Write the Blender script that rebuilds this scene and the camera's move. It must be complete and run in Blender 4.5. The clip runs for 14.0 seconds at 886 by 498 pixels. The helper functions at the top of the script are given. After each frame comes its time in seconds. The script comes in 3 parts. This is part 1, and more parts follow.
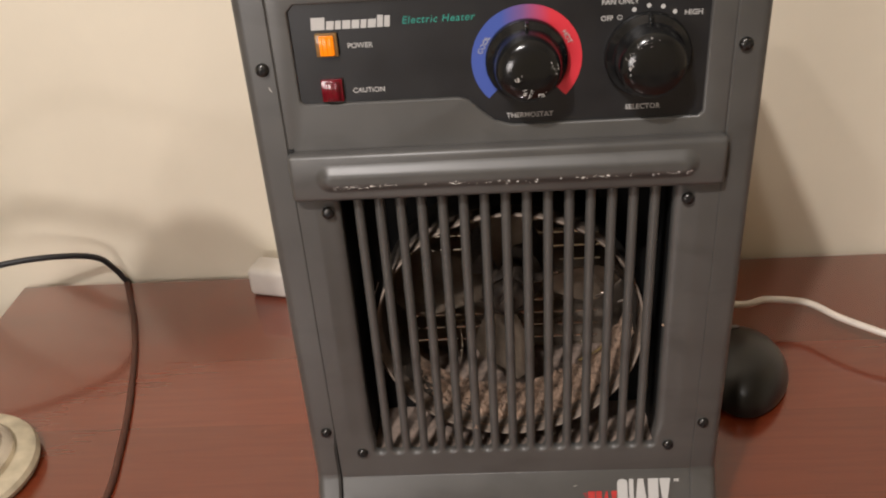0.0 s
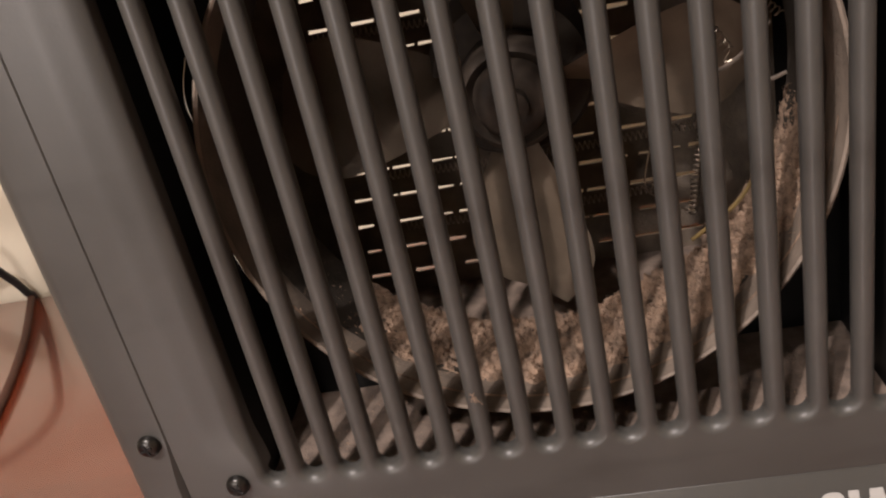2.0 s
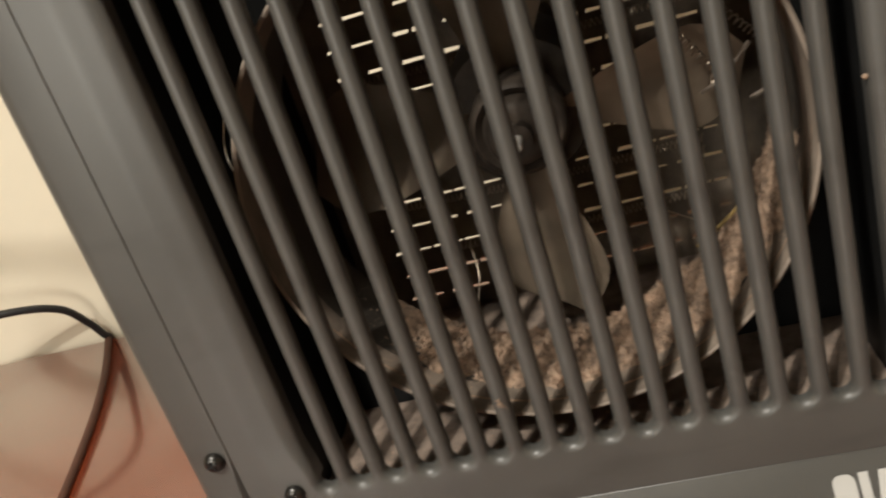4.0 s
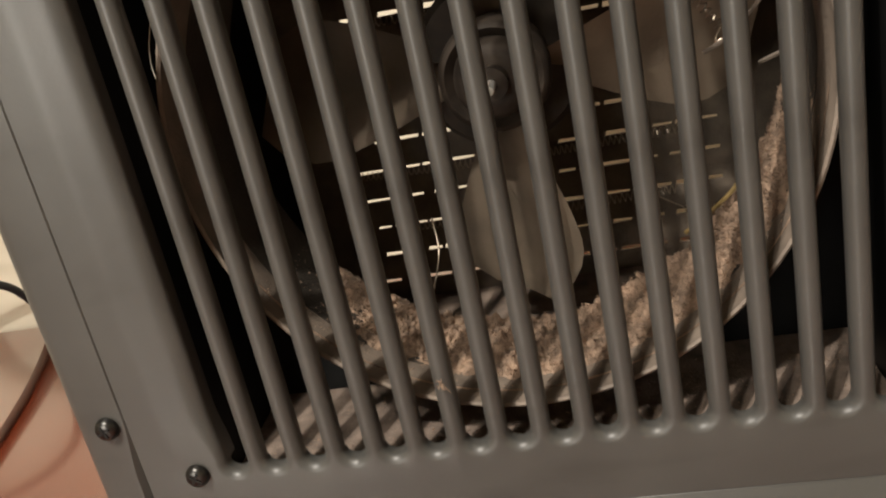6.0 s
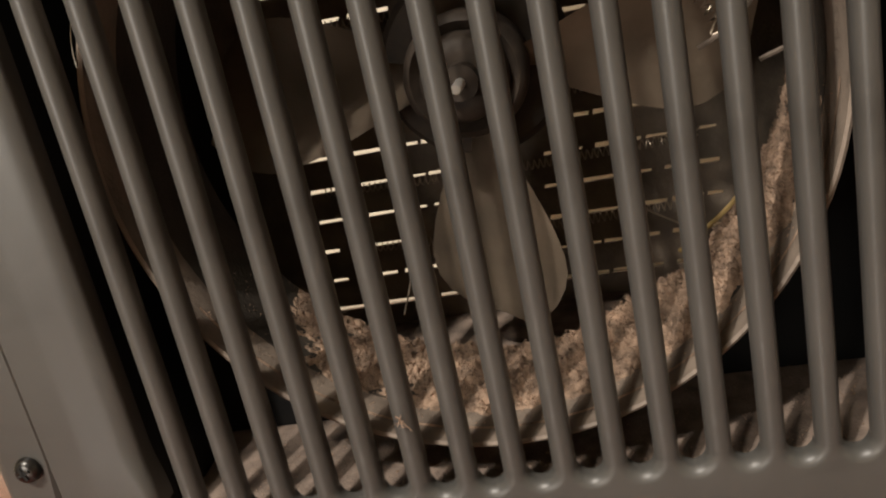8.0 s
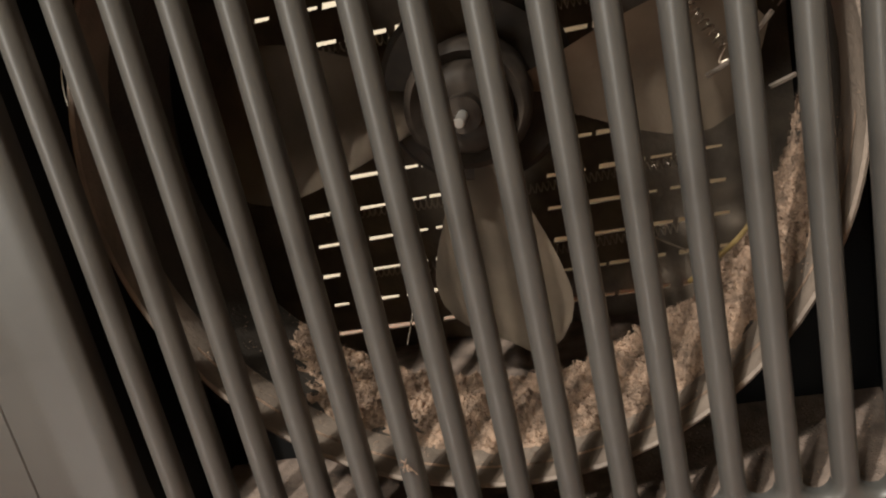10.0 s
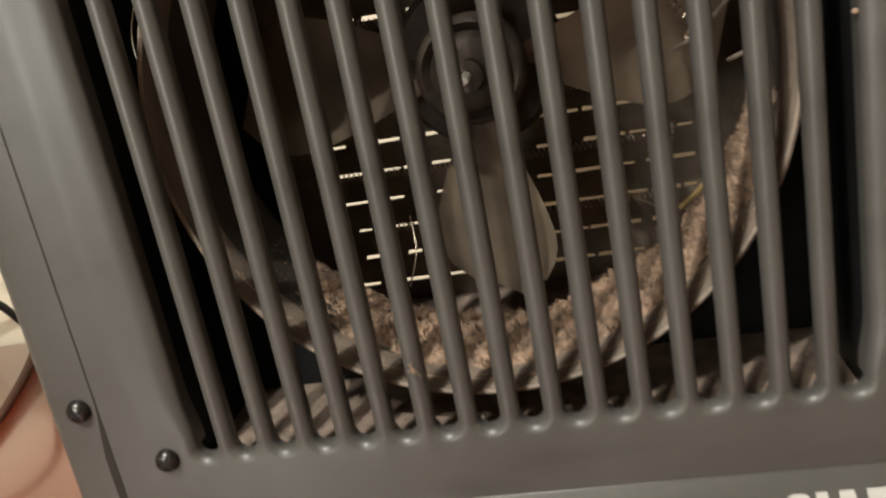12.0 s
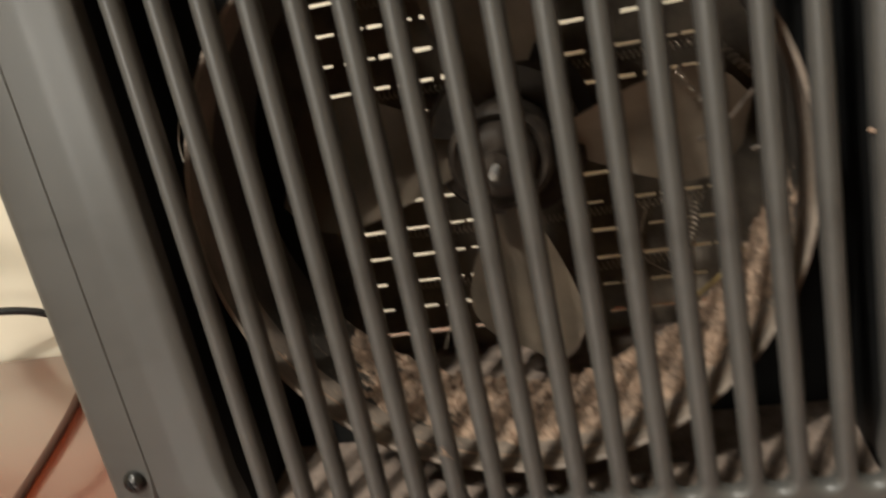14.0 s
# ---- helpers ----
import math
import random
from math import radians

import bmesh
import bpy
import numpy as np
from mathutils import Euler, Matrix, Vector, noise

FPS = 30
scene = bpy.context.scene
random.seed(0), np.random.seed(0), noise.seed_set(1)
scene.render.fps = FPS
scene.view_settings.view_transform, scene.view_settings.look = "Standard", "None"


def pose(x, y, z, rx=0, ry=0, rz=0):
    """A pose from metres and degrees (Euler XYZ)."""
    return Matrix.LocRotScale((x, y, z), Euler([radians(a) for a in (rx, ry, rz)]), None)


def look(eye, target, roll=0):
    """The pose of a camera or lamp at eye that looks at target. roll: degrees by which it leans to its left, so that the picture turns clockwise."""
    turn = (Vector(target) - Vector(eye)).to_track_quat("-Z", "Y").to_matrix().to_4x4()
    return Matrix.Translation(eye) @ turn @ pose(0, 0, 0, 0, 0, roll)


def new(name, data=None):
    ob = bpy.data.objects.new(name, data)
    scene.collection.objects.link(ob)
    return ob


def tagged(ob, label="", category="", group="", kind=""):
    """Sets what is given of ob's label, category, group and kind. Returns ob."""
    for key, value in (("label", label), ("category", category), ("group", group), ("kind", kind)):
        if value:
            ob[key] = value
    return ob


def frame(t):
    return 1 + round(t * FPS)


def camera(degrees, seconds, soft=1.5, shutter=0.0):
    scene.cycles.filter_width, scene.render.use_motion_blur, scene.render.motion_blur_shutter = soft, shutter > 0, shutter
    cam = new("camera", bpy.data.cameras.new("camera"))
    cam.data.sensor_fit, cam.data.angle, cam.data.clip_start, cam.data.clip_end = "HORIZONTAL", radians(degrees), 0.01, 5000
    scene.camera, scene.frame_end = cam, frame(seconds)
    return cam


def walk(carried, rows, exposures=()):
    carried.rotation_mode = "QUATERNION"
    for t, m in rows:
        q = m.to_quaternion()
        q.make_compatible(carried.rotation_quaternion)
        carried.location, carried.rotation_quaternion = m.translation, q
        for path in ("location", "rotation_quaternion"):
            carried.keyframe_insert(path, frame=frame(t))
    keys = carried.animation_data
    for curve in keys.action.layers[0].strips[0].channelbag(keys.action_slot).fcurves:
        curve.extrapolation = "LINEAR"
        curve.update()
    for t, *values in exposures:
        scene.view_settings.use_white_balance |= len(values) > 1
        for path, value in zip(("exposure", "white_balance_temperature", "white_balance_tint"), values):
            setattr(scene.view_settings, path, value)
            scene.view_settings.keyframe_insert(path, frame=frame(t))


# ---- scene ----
cam = camera(53.9, 14.0, soft=2.05, shutter=0.35)
PATH = [
    (0, (-0.008, -0.38, 0.455), (-0.119, 1.343, -0.554), -4.2),
    (0.5, (-0.013, -0.379, 0.451), (-0.137, 1.347, -0.552), -5.4),
    (0.7, (-0.009, -0.367, 0.435), (-0.137, 1.371, -0.551), -5.8),
    (0.9, (0.001, -0.320, 0.408), (-0.110, 1.417, -0.577), -6.4),
    (1, (0.011, -0.295, 0.386), (-0.136, 1.445, -0.589), -7.4),
    (1.2, (0.010, -0.259, 0.327), (-0.135, 1.503, -0.606), -8.0),
    (1.3, (0.015, -0.248, 0.294), (-0.164, 1.536, -0.592), -8.7),
    (1.5, (0.015, -0.218, 0.269), (-0.202, 1.556, -0.627), -10.3),
    (2, (0.008, -0.178, 0.24), (-0.273, 1.61, -0.611), -13.0),
    (2.5, (0.021, -0.184, 0.242), (-0.322, 1.614, -0.565), -15.2),
    (3, (0.013, -0.206, 0.248), (-0.378, 1.592, -0.535), -17.1),
    (3.5, (0.009, -0.198, 0.249), (-0.402, 1.599, -0.528), -18.1),
    (4, (0.023, -0.198, 0.247), (-0.389, 1.601, -0.525), -18.3),
    (4.2, (0.033, -0.202, 0.249), (-0.377, 1.594, -0.53), -18.8),
    (6.5, (0.02, -0.169, 0.204), (-0.345, 1.688, -0.444), -11.2),
    (7, (0.022, -0.165, 0.201), (-0.35, 1.702, -0.413), -11.2),
    (7.5, (0.024, -0.16, 0.202), (-0.351, 1.708, -0.406), -11.7),
    (8, (0.026, -0.154, 0.201), (-0.345, 1.709, -0.425), -12.2),
    (10.5, (0.025, -0.146, 0.208), (-0.343, 1.714, -0.428), -12.9),
    (11, (0.024, -0.145, 0.208), (-0.338, 1.713, -0.437), -12.6),
    (11.5, (0.02, -0.148, 0.206), (-0.35, 1.71, -0.434), -11.9),
    (12, (0.025, -0.183, 0.201), (-0.314, 1.693, -0.405), -11.0),
    (12.5, (0.054, -0.215, 0.2), (-0.325, 1.646, -0.429), -11.3),
    (13, (0.056, -0.226, 0.194), (-0.359, 1.64, -0.394), -11.3),
    (13.5, (0.061, -0.214, 0.205), (-0.366, 1.635, -0.426), -11.9),
    (14, (0.034, -0.182, 0.23), (-0.413, 1.659, -0.412), -12.3),
]
# stops, kelvin and tint of the camera's own exposure and white balance
EXPOSURES = [(0.0, -0.30, 6200, 15), (1.0, -0.28, 6250, 17), (1.5, -0.36, 6450, 21), (2.0, -0.16, 6450, 20), (2.5, -0.08, 6450, 15), (3.0, 0.08, 6400, 8),
             (3.5, 0.08, 6350, 6), (4.0, 0.0, 6400, 7), (6.5, 0.12, 6500, 9), (7.5, 0.10, 6500, 10), (8.0, 0.0, 6600, 11), (10.5, 0.18, 6300, 8), (11.5, 0.19, 6300, 7),
             (12.0, 0.19, 6300, 6), (12.5, 0.26, 6300, 6), (13.0, 0.24, 6300, 6), (13.5, 0.16, 6300, 6), (14.0, 0.0, 6300, 6)]
walk(cam, [(t, look(eye, target, roll)) for t, eye, target, roll in PATH], exposures=EXPOSURES)

scene.view_settings.exposure = 0.0

# ---- world and lights ----
world = bpy.data.worlds.new("room_world")
scene.world = world
world.use_nodes = True
world.node_tree.nodes["Background"].inputs[0].default_value = (0.9, 0.75, 0.55, 1)
world.node_tree.nodes["Background"].inputs[1].default_value = 0.02


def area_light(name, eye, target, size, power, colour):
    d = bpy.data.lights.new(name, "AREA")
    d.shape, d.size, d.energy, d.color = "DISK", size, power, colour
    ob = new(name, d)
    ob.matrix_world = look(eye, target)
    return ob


WARM = (1.0, 0.93, 0.83)
# three bulbs of a room lamp behind and above
area_light("room_lamp_bulb", (-0.397, -0.90, 1.386), (0, 0.1, 0.1), 0.045, 17.5, WARM)
area_light("room_lamp_bulb", (-0.273, -0.90, 1.355), (0, 0.1, 0.1), 0.045, 4.5, WARM)
area_light("room_lamp_bulb", (-0.490, -0.90, 1.180), (0, 0.1, 0.1), 0.045, 3.5, WARM)
# added fill from the low left, with no lamp known there
area_light("low_left_fill_light", (-0.50, -0.98, 0.24), (-0.1, 0, 0.15), 0.30, 4.3, WARM)
# added soft overhead fill in place of ambient room light
area_light("overhead_fill_light", (-0.40, -0.75, 1.55), (0.0, 0.3, 0.15), 0.4, 4.0, WARM)


# ---- materials ----
def material(name, base, rough=0.5, metal=0.0, vary=0.15, scale=60.0, bump=0.0, bump_scale=400.0, coat=0.0, spec=0.5):
    """A surface with variation of its colour and gloss at two scales, and fine relief."""
    m = bpy.data.materials.new(name)
    m.use_nodes = True
    nt = m.node_tree
    p = nt.nodes["Principled BSDF"]
    p.inputs["Metallic"].default_value = metal
    p.inputs["Coat Weight"].default_value = coat
    p.inputs["Coat Roughness"].default_value = 0.08
    p.inputs["Specular IOR Level"].default_value = spec
    co = nt.nodes.new("ShaderNodeTexCoord")
    big = nt.nodes.new("ShaderNodeTexNoise")
    big.inputs["Scale"].default_value, big.inputs["Detail"].default_value = scale, 6
    nt.links.new(co.outputs["Object"], big.inputs["Vector"])
    ramp = nt.nodes.new("ShaderNodeValToRGB")
    lo, hi = 1 - vary, 1 + vary
    ramp.color_ramp.elements[0].color = (*[min(1, c * lo) for c in base], 1)
    ramp.color_ramp.elements[1].color = (*[min(1, c * hi) for c in base], 1)
    ramp.color_ramp.elements[0].position, ramp.color_ramp.elements[1].position = 0.3, 0.7
    nt.links.new(big.outputs["Fac"], ramp.inputs["Fac"])
    nt.links.new(ramp.outputs["Color"], p.inputs["Base Color"])
    rr = nt.nodes.new("ShaderNodeMapRange")
    rr.inputs["To Min"].default_value, rr.inputs["To Max"].default_value = max(0, rough * 0.8), min(1, rough * 1.2)
    nt.links.new(big.outputs["Fac"], rr.inputs["Value"])
    nt.links.new(rr.outputs["Result"], p.inputs["Roughness"])
    if bump:
        fine = nt.nodes.new("ShaderNodeTexNoise")
        fine.inputs["Scale"].default_value, fine.inputs["Detail"].default_value = bump_scale, 4
        nt.links.new(co.outputs["Object"], fine.inputs["Vector"])
        b = nt.nodes.new("ShaderNodeBump")
        b.inputs["Strength"].default_value, b.inputs["Distance"].default_value = bump, 0.0006
        nt.links.new(fine.outputs["Fac"], b.inputs["Height"])
        nt.links.new(b.outputs["Normal"], p.inputs["Normal"])
    return m


def glow(name, colour, strength):
    m = material(name, tuple(c * 0.35 for c in colour), 0.25, vary=0.1, scale=300)
    p = m.node_tree.nodes["Principled BSDF"]
    p.inputs["Emission Color"].default_value = (*colour, 1)
    p.inputs["Emission Strength"].default_value = strength
    return m


def wood_material():
    """Red-brown lacquered wood with long grain along x and boards of slightly different tone."""
    m = material("lacquered_wood", (0.16, 0.035, 0.012), 0.20, vary=0.3, scale=6, coat=0.9)
    nt = m.node_tree
    p = nt.nodes["Principled BSDF"]
    co = nt.nodes.new("ShaderNodeTexCoord")
    mp = nt.nodes.new("ShaderNodeMapping")
    mp.inputs["Scale"].default_value = (4, 60, 60)
    nt.links.new(co.outputs["Object"], mp.inputs["Vector"])
    g = nt.nodes.new("ShaderNodeTexNoise")
    g.inputs["Scale"].default_value, g.inputs["Detail"].default_value, g.inputs["Distortion"].default_value = 3.0, 10, 0.6
    nt.links.new(mp.outputs["Vector"], g.inputs["Vector"])
    bp = nt.nodes.new("ShaderNodeMapping")
    bp.inputs["Location"].default_value = (0.1, 0.035, 0)
    nt.links.new(co.outputs["Object"], bp.inputs["Vector"])
    br = nt.nodes.new("ShaderNodeTexBrick")
    br.inputs["Color1"].default_value, br.inputs["Color2"].default_value = (0.85, 0.85, 0.85, 1), (1.12, 1.12, 1.12, 1)
    br.inputs["Mortar"].default_value = (0.8, 0.8, 0.8, 1)
    br.inputs["Scale"].default_value, br.inputs["Mortar Size"].default_value = 1.0, 0.0006
    br.inputs["Brick Width"].default_value, br.inputs["Row Height"].default_value = 0.62, 0.085
    nt.links.new(bp.outputs["Vector"], br.inputs["Vector"])
    ramp = nt.nodes.new("ShaderNodeValToRGB")
    e = ramp.color_ramp.elements
    e[0].position, e[0].color = 0.15, (0.135, 0.0235, 0.0085, 1)
    e[1].position, e[1].color = 0.9, (0.195, 0.037, 0.0125, 1)
    nt.links.new(g.outputs["Fac"], ramp.inputs["Fac"])
    mix = nt.nodes.new("ShaderNodeMix")
    mix.data_type, mix.blend_type = "RGBA", "MULTIPLY"
    mix.inputs["Factor"].default_value = 1.0
    nt.links.new(ramp.outputs["Color"], mix.inputs["A"])
    nt.links.new(br.outputs["Color"], mix.inputs["B"])
    nt.links.new(mix.outputs["Result"], p.inputs["Base Color"])
    return m


def dial_material():
    """Blue at the cool end turning through purple to red at the hot end."""
    m = material("dial_print", (0.1, 0.1, 0.5), 0.4)
    nt = m.node_tree
    co = nt.nodes.new("ShaderNodeTexCoord")
    sx = nt.nodes.new("ShaderNodeSeparateXYZ")
    mr = nt.nodes.new("ShaderNodeMapRange")
    mr.inputs["From Min"].default_value, mr.inputs["From Max"].default_value = -0.025, 0.025
    ramp = nt.nodes.new("ShaderNodeValToRGB")
    e = ramp.color_ramp.elements
    e[0].position, e[0].color = 0.28, (0.055, 0.095, 0.36, 1)
    e[1].position, e[1].color = 0.72, (0.62, 0.035, 0.05, 1)
    mid = e.new(0.47)
    mid.color = (0.19, 0.09, 0.24, 1)
    nt.links.new(co.outputs["Object"], sx.inputs["Vector"])
    nt.links.new(sx.outputs["X"], mr.inputs["Value"])
    nt.links.new(mr.outputs["Result"], ramp.inputs["Fac"])
    nt.links.new(ramp.outputs["Color"], nt.nodes["Principled BSDF"].inputs["Base Color"])
    return m


def painted_steel():
    """Dark grey satin paint with hand smudges and drawn-out smears over its fine texture."""
    m = material("grey_painted_steel", (0.069, 0.066, 0.061), 0.42, vary=0.12, scale=28, bump=0.05, bump_scale=1100, spec=0.65)
    nt = m.node_tree
    p = nt.nodes["Principled BSDF"]
    co = nt.nodes.new("ShaderNodeTexCoord")
    turn = nt.nodes.new("ShaderNodeMapping")
    turn.inputs["Rotation"].default_value = (0, radians(38), 0)
    turn.inputs["Scale"].default_value = (1.0, 1.0, 2.6)
    nt.links.new(co.outputs["Object"], turn.inputs["Vector"])
    smear = nt.nodes.new("ShaderNodeTexNoise")
    smear.inputs["Scale"].default_value, smear.inputs["Detail"].default_value, smear.inputs["Distortion"].default_value = 17.0, 3, 0.8
    nt.links.new(turn.outputs["Vector"], smear.inputs["Vector"])
    worn = nt.nodes.new("ShaderNodeMapRange")
    worn.inputs["From Min"].default_value, worn.inputs["From Max"].default_value = 0.55, 0.72
    worn.inputs["To Min"].default_value, worn.inputs["To Max"].default_value = 0.0, 0.34
    nt.links.new(smear.outputs["Fac"], worn.inputs["Value"])
    old = p.inputs["Base Color"].links[0].from_socket
    mix = nt.nodes.new("ShaderNodeMix")
    mix.data_type = "RGBA"
    mix.inputs["B"].default_value = (0.030, 0.027, 0.024, 1)
    nt.links.new(worn.outputs["Result"], mix.inputs["Factor"])
    nt.links.new(old, mix.inputs["A"])
    nt.links.new(mix.outputs["Result"], p.inputs["Base Color"])
    return m


M_WALL = material("cream_wall_paint", (0.78, 0.71, 0.57), 0.6, vary=0.04, scale=9, bump=0.12, bump_scale=220)
M_CEIL = material("white_ceiling_paint", (0.78, 0.74, 0.66), 0.8, vary=0.03, scale=8)
M_FLOOR = material("brown_carpet", (0.22, 0.17, 0.12), 0.95, vary=0.2, scale=40, bump=0.5)
M_WOOD = wood_material()
M_STEEL = painted_steel()
# near-black with low gloss: the shade inside and in gaps is in this colour
M_INNER = material("shade_dark_inner_steel", (0.009, 0.009, 0.009), 0.6, vary=0.3, scale=60, spec=0.15)
M_BLACK = material("black_panel_print", (0.014, 0.014, 0.015), 0.38, vary=0.2, scale=50, bump=0.05)
M_KNOB = material("glossy_black_plastic", (0.008, 0.008, 0.008), 0.16, vary=0.3, scale=200, bump=0.05, bump_scale=500)
M_SCREW = material("blackened_steel_screw", (0.06, 0.058, 0.056), 0.3, metal=0.9, vary=0.3, scale=600)
# black that stands for the shade in small recesses
M_RECESS_SHADE = material("recess_shade_black", (0.006, 0.006, 0.006), 0.7)
M_WHITE = material("white_print", (0.46, 0.45, 0.43), 0.5, vary=0.05)
M_GREEN = material("teal_print", (0.03, 0.28, 0.22), 0.5, vary=0.05)
M_RED = material("red_print", (0.42, 0.03, 0.025), 0.5, vary=0.08, scale=400)
M_DIAL = dial_material()
M_AMBER = glow("lit_amber_lens", (1.0, 0.25, 0.002), 0.95)
M_REDLENS = material("dark_red_lens", (0.13, 0.004, 0.010), 0.12, vary=0.35, scale=220, coat=0.6)
M_CLEAR = material("lens_bezel", (0.20, 0.11, 0.04), 0.2, vary=0.3, scale=200)
M_DUCT = material("dusty_galvanised_duct", (0.215, 0.17, 0.135), 0.65, metal=0.0, vary=0.3, scale=90, bump=0.5, bump_scale=900)
M_DUST = material("brown_grey_dust", (0.36, 0.25, 0.178), 0.95, vary=0.6, scale=260, bump=0.9, bump_scale=1600)
M_GRIME = material("dusty_floor_metal", (0.27, 0.205, 0.165), 0.85, vary=0.4, scale=180, bump=0.8, bump_scale=1500)
M_DUCT_DEEP = material("dark_duct_metal", (0.05, 0.042, 0.034), 0.6, vary=0.4, scale=120, bump=0.5, bump_scale=900)
# lightened brown: the haze of the turning fan is in this colour
M_REAR = material("rear_steel_fan_haze", (0.18, 0.142, 0.108), 0.8, vary=0.35, scale=90, bump=0.5, bump_scale=900)
M_FAN = material("dusty_fan_metal", (0.27, 0.21, 0.155), 0.7, metal=0.0, vary=0.25, scale=60, bump=0.3)
M_HUB = material("dark_fan_hub", (0.045, 0.034, 0.026), 0.65, vary=0.4, scale=200, bump=0.3, spec=0.3)
# white non-metal: the glint of the steel shaft is in the colour
M_SHAFT = material("shaft_end_glint", (0.85, 0.82, 0.78), 0.4, metal=0.0, vary=0.1)
M_WIRE = material("bright_resistance_wire", (0.42, 0.35, 0.28), 0.4, metal=1.0, vary=0.2, scale=500)
M_YELLOW = material("yellow_wire_sleeve", (0.24, 0.165, 0.06), 0.7, vary=0.3, scale=300)
M_LINT = material("pale_lint", (0.62, 0.56, 0.48), 0.7, vary=0.2, scale=500)
M_CORD = material("black_rubber_cord", (0.012, 0.012, 0.013), 0.45, vary=0.2, scale=200)
# dark brown of a reflection in the desk, put into a solid line
M_CORD_REFLECTION = material("cord_reflection_brown", (0.07, 0.022, 0.012), 0.6, vary=0.25, scale=90)
M_WCORD = material("white_plastic_cord", (0.68, 0.62, 0.55), 0.4, vary=0.05, scale=60)
M_PLUG = material("white_plastic_adapter", (0.66, 0.62, 0.57), 0.35, vary=0.05, scale=60)
M_GREYDOT = material("grey_socket", (0.12, 0.11, 0.11), 0.5)
M_MOUSE = material("dark_grey_plastic", (0.011, 0.011, 0.011), 0.32, vary=0.15, scale=80, bump=0.1, bump_scale=1500)
M_CREAM = material("cream_enamel", (0.44, 0.38, 0.27), 0.4, vary=0.3, scale=50, bump=0.1)
M_CHROME = material("worn_chrome", (0.62, 0.58, 0.52), 0.2, metal=1.0, vary=0.15, scale=40)
M_CHIP = material("bare_metal_chip", (0.85, 0.80, 0.74), 0.3, metal=0.0, vary=0.2, scale=900)


# ---- mesh helpers ----
def smooth(me, angle=35):
    for f in me.polygons:
        f.use_smooth = True
    me.set_sharp_from_angle(angle=radians(angle))


def part(name, bm, mat, parent=None, label="", sharp=35):
    """Links a bmesh as one mesh object under a thing or a part."""
    me = bpy.data.meshes.new(name)
    bmesh.ops.recalc_face_normals(bm, faces=bm.faces[:])
    bm.to_mesh(me)
    bm.free()
    me.materials.append(mat)
    smooth(me, sharp)
    ob = new(name, me)
    ob.parent = parent
    if label:
        tagged(ob, label)
    return ob


def thing(name, label, category, place=(0, 0, 0), group="", kind=""):
    ob = new(name)
    ob.location = place
    ob.empty_display_size = 0.02
    return tagged(ob, label, category, group, kind)


def box(bm, lo, hi, bevel=0.0, seg=2):
    c = [(a + b) / 2 for a, b in zip(lo, hi)]
    s = [abs(b - a) for a, b in zip(lo, hi)]
    r = bmesh.ops.create_cube(bm, size=1, matrix=Matrix.Translation(c) @ Matrix.Diagonal((*s, 1)))
    if bevel:
        es = {e for v in r["verts"] for e in v.link_edges}
        bmesh.ops.bevel(bm, geom=list(es), offset=bevel, segments=seg, affect="EDGES", profile=0.5)
    return bm


def boxed(lo, hi, bevel=0.0, seg=2):
    return box(bmesh.new(), lo, hi, bevel, seg)


def revolve(profile, n=48, m=None, close=False):
    """A turned body: profile of (radius, height) about z, moved by m."""
    bm = bmesh.new()
    rings = []
    for r, h in profile:
        if r < 1e-6:
            rings.append([bm.verts.new((0, 0, h))])
        else:
            rings.append([bm.verts.new((r * math.cos(2 * math.pi * k / n), r * math.sin(2 * math.pi * k / n), h)) for k in range(n)])
    for a, b in zip(rings, rings[1:]):
        for k in range(n):
            q = (k + 1) % n
            vs = [a[k % len(a)], a[q % len(a)], b[q % len(b)], b[k % len(b)]]
            vs = list(dict.fromkeys(vs))
            if len(vs) > 2:
                bm.faces.new(vs)
    if m is not None:
        bmesh.ops.transform(bm, matrix=m, verts=bm.verts[:])
    return bm


def tube(points, radius, seg=10, smooth_steps=6, closed=False):
    """A round tube along a smooth line through points."""
    pts = [Vector(p) for p in points]
    line = []
    for i in range(len(pts) - 1):
        p0, p1, p2, p3 = pts[max(0, i - 1)], pts[i], pts[i + 1], pts[min(len(pts) - 1, i + 2)]
        for s in range(smooth_steps):
            t = s / smooth_steps
            line.append(0.5 * (2 * p1 + (p2 - p0) * t + (2 * p0 - 5 * p1 + 4 * p2 - p3) * t * t + (3 * p1 - p0 - 3 * p2 + p3) * t ** 3))
    line.append(pts[-1])
    bm = bmesh.new()
    rings, up = [], Vector((0.13, 0.27, 0.95)).normalized()
    for i, p in enumerate(line):
        d = (line[min(i + 1, len(line) - 1)] - line[max(i - 1, 0)]).normalized()
        u = d.cross(up)
        u = u.normalized() if u.length > 1e-4 else d.orthogonal().normalized()
        up = u.cross(d).normalized()
        rings.append([bm.verts.new(p + radius * (math.cos(2 * math.pi * k / seg) * u + math.sin(2 * math.pi * k / seg) * up)) for k in range(seg)])
    for a, b in zip(rings, rings[1:]):
        for k in range(seg):
            bm.faces.new((a[k], a[(k + 1) % seg], b[(k + 1) % seg], b[k]))
    bm.faces.new(rings[0])
    bm.faces.new(rings[-1][::-1])
    return bm


FACE = Matrix(((1, 0, 0, 0), (0, 0, -1, 0), (0, 1, 0, 0), (0, 0, 0, 1)))   # drawn flat (x, y) stands up as (x, z), facing -y


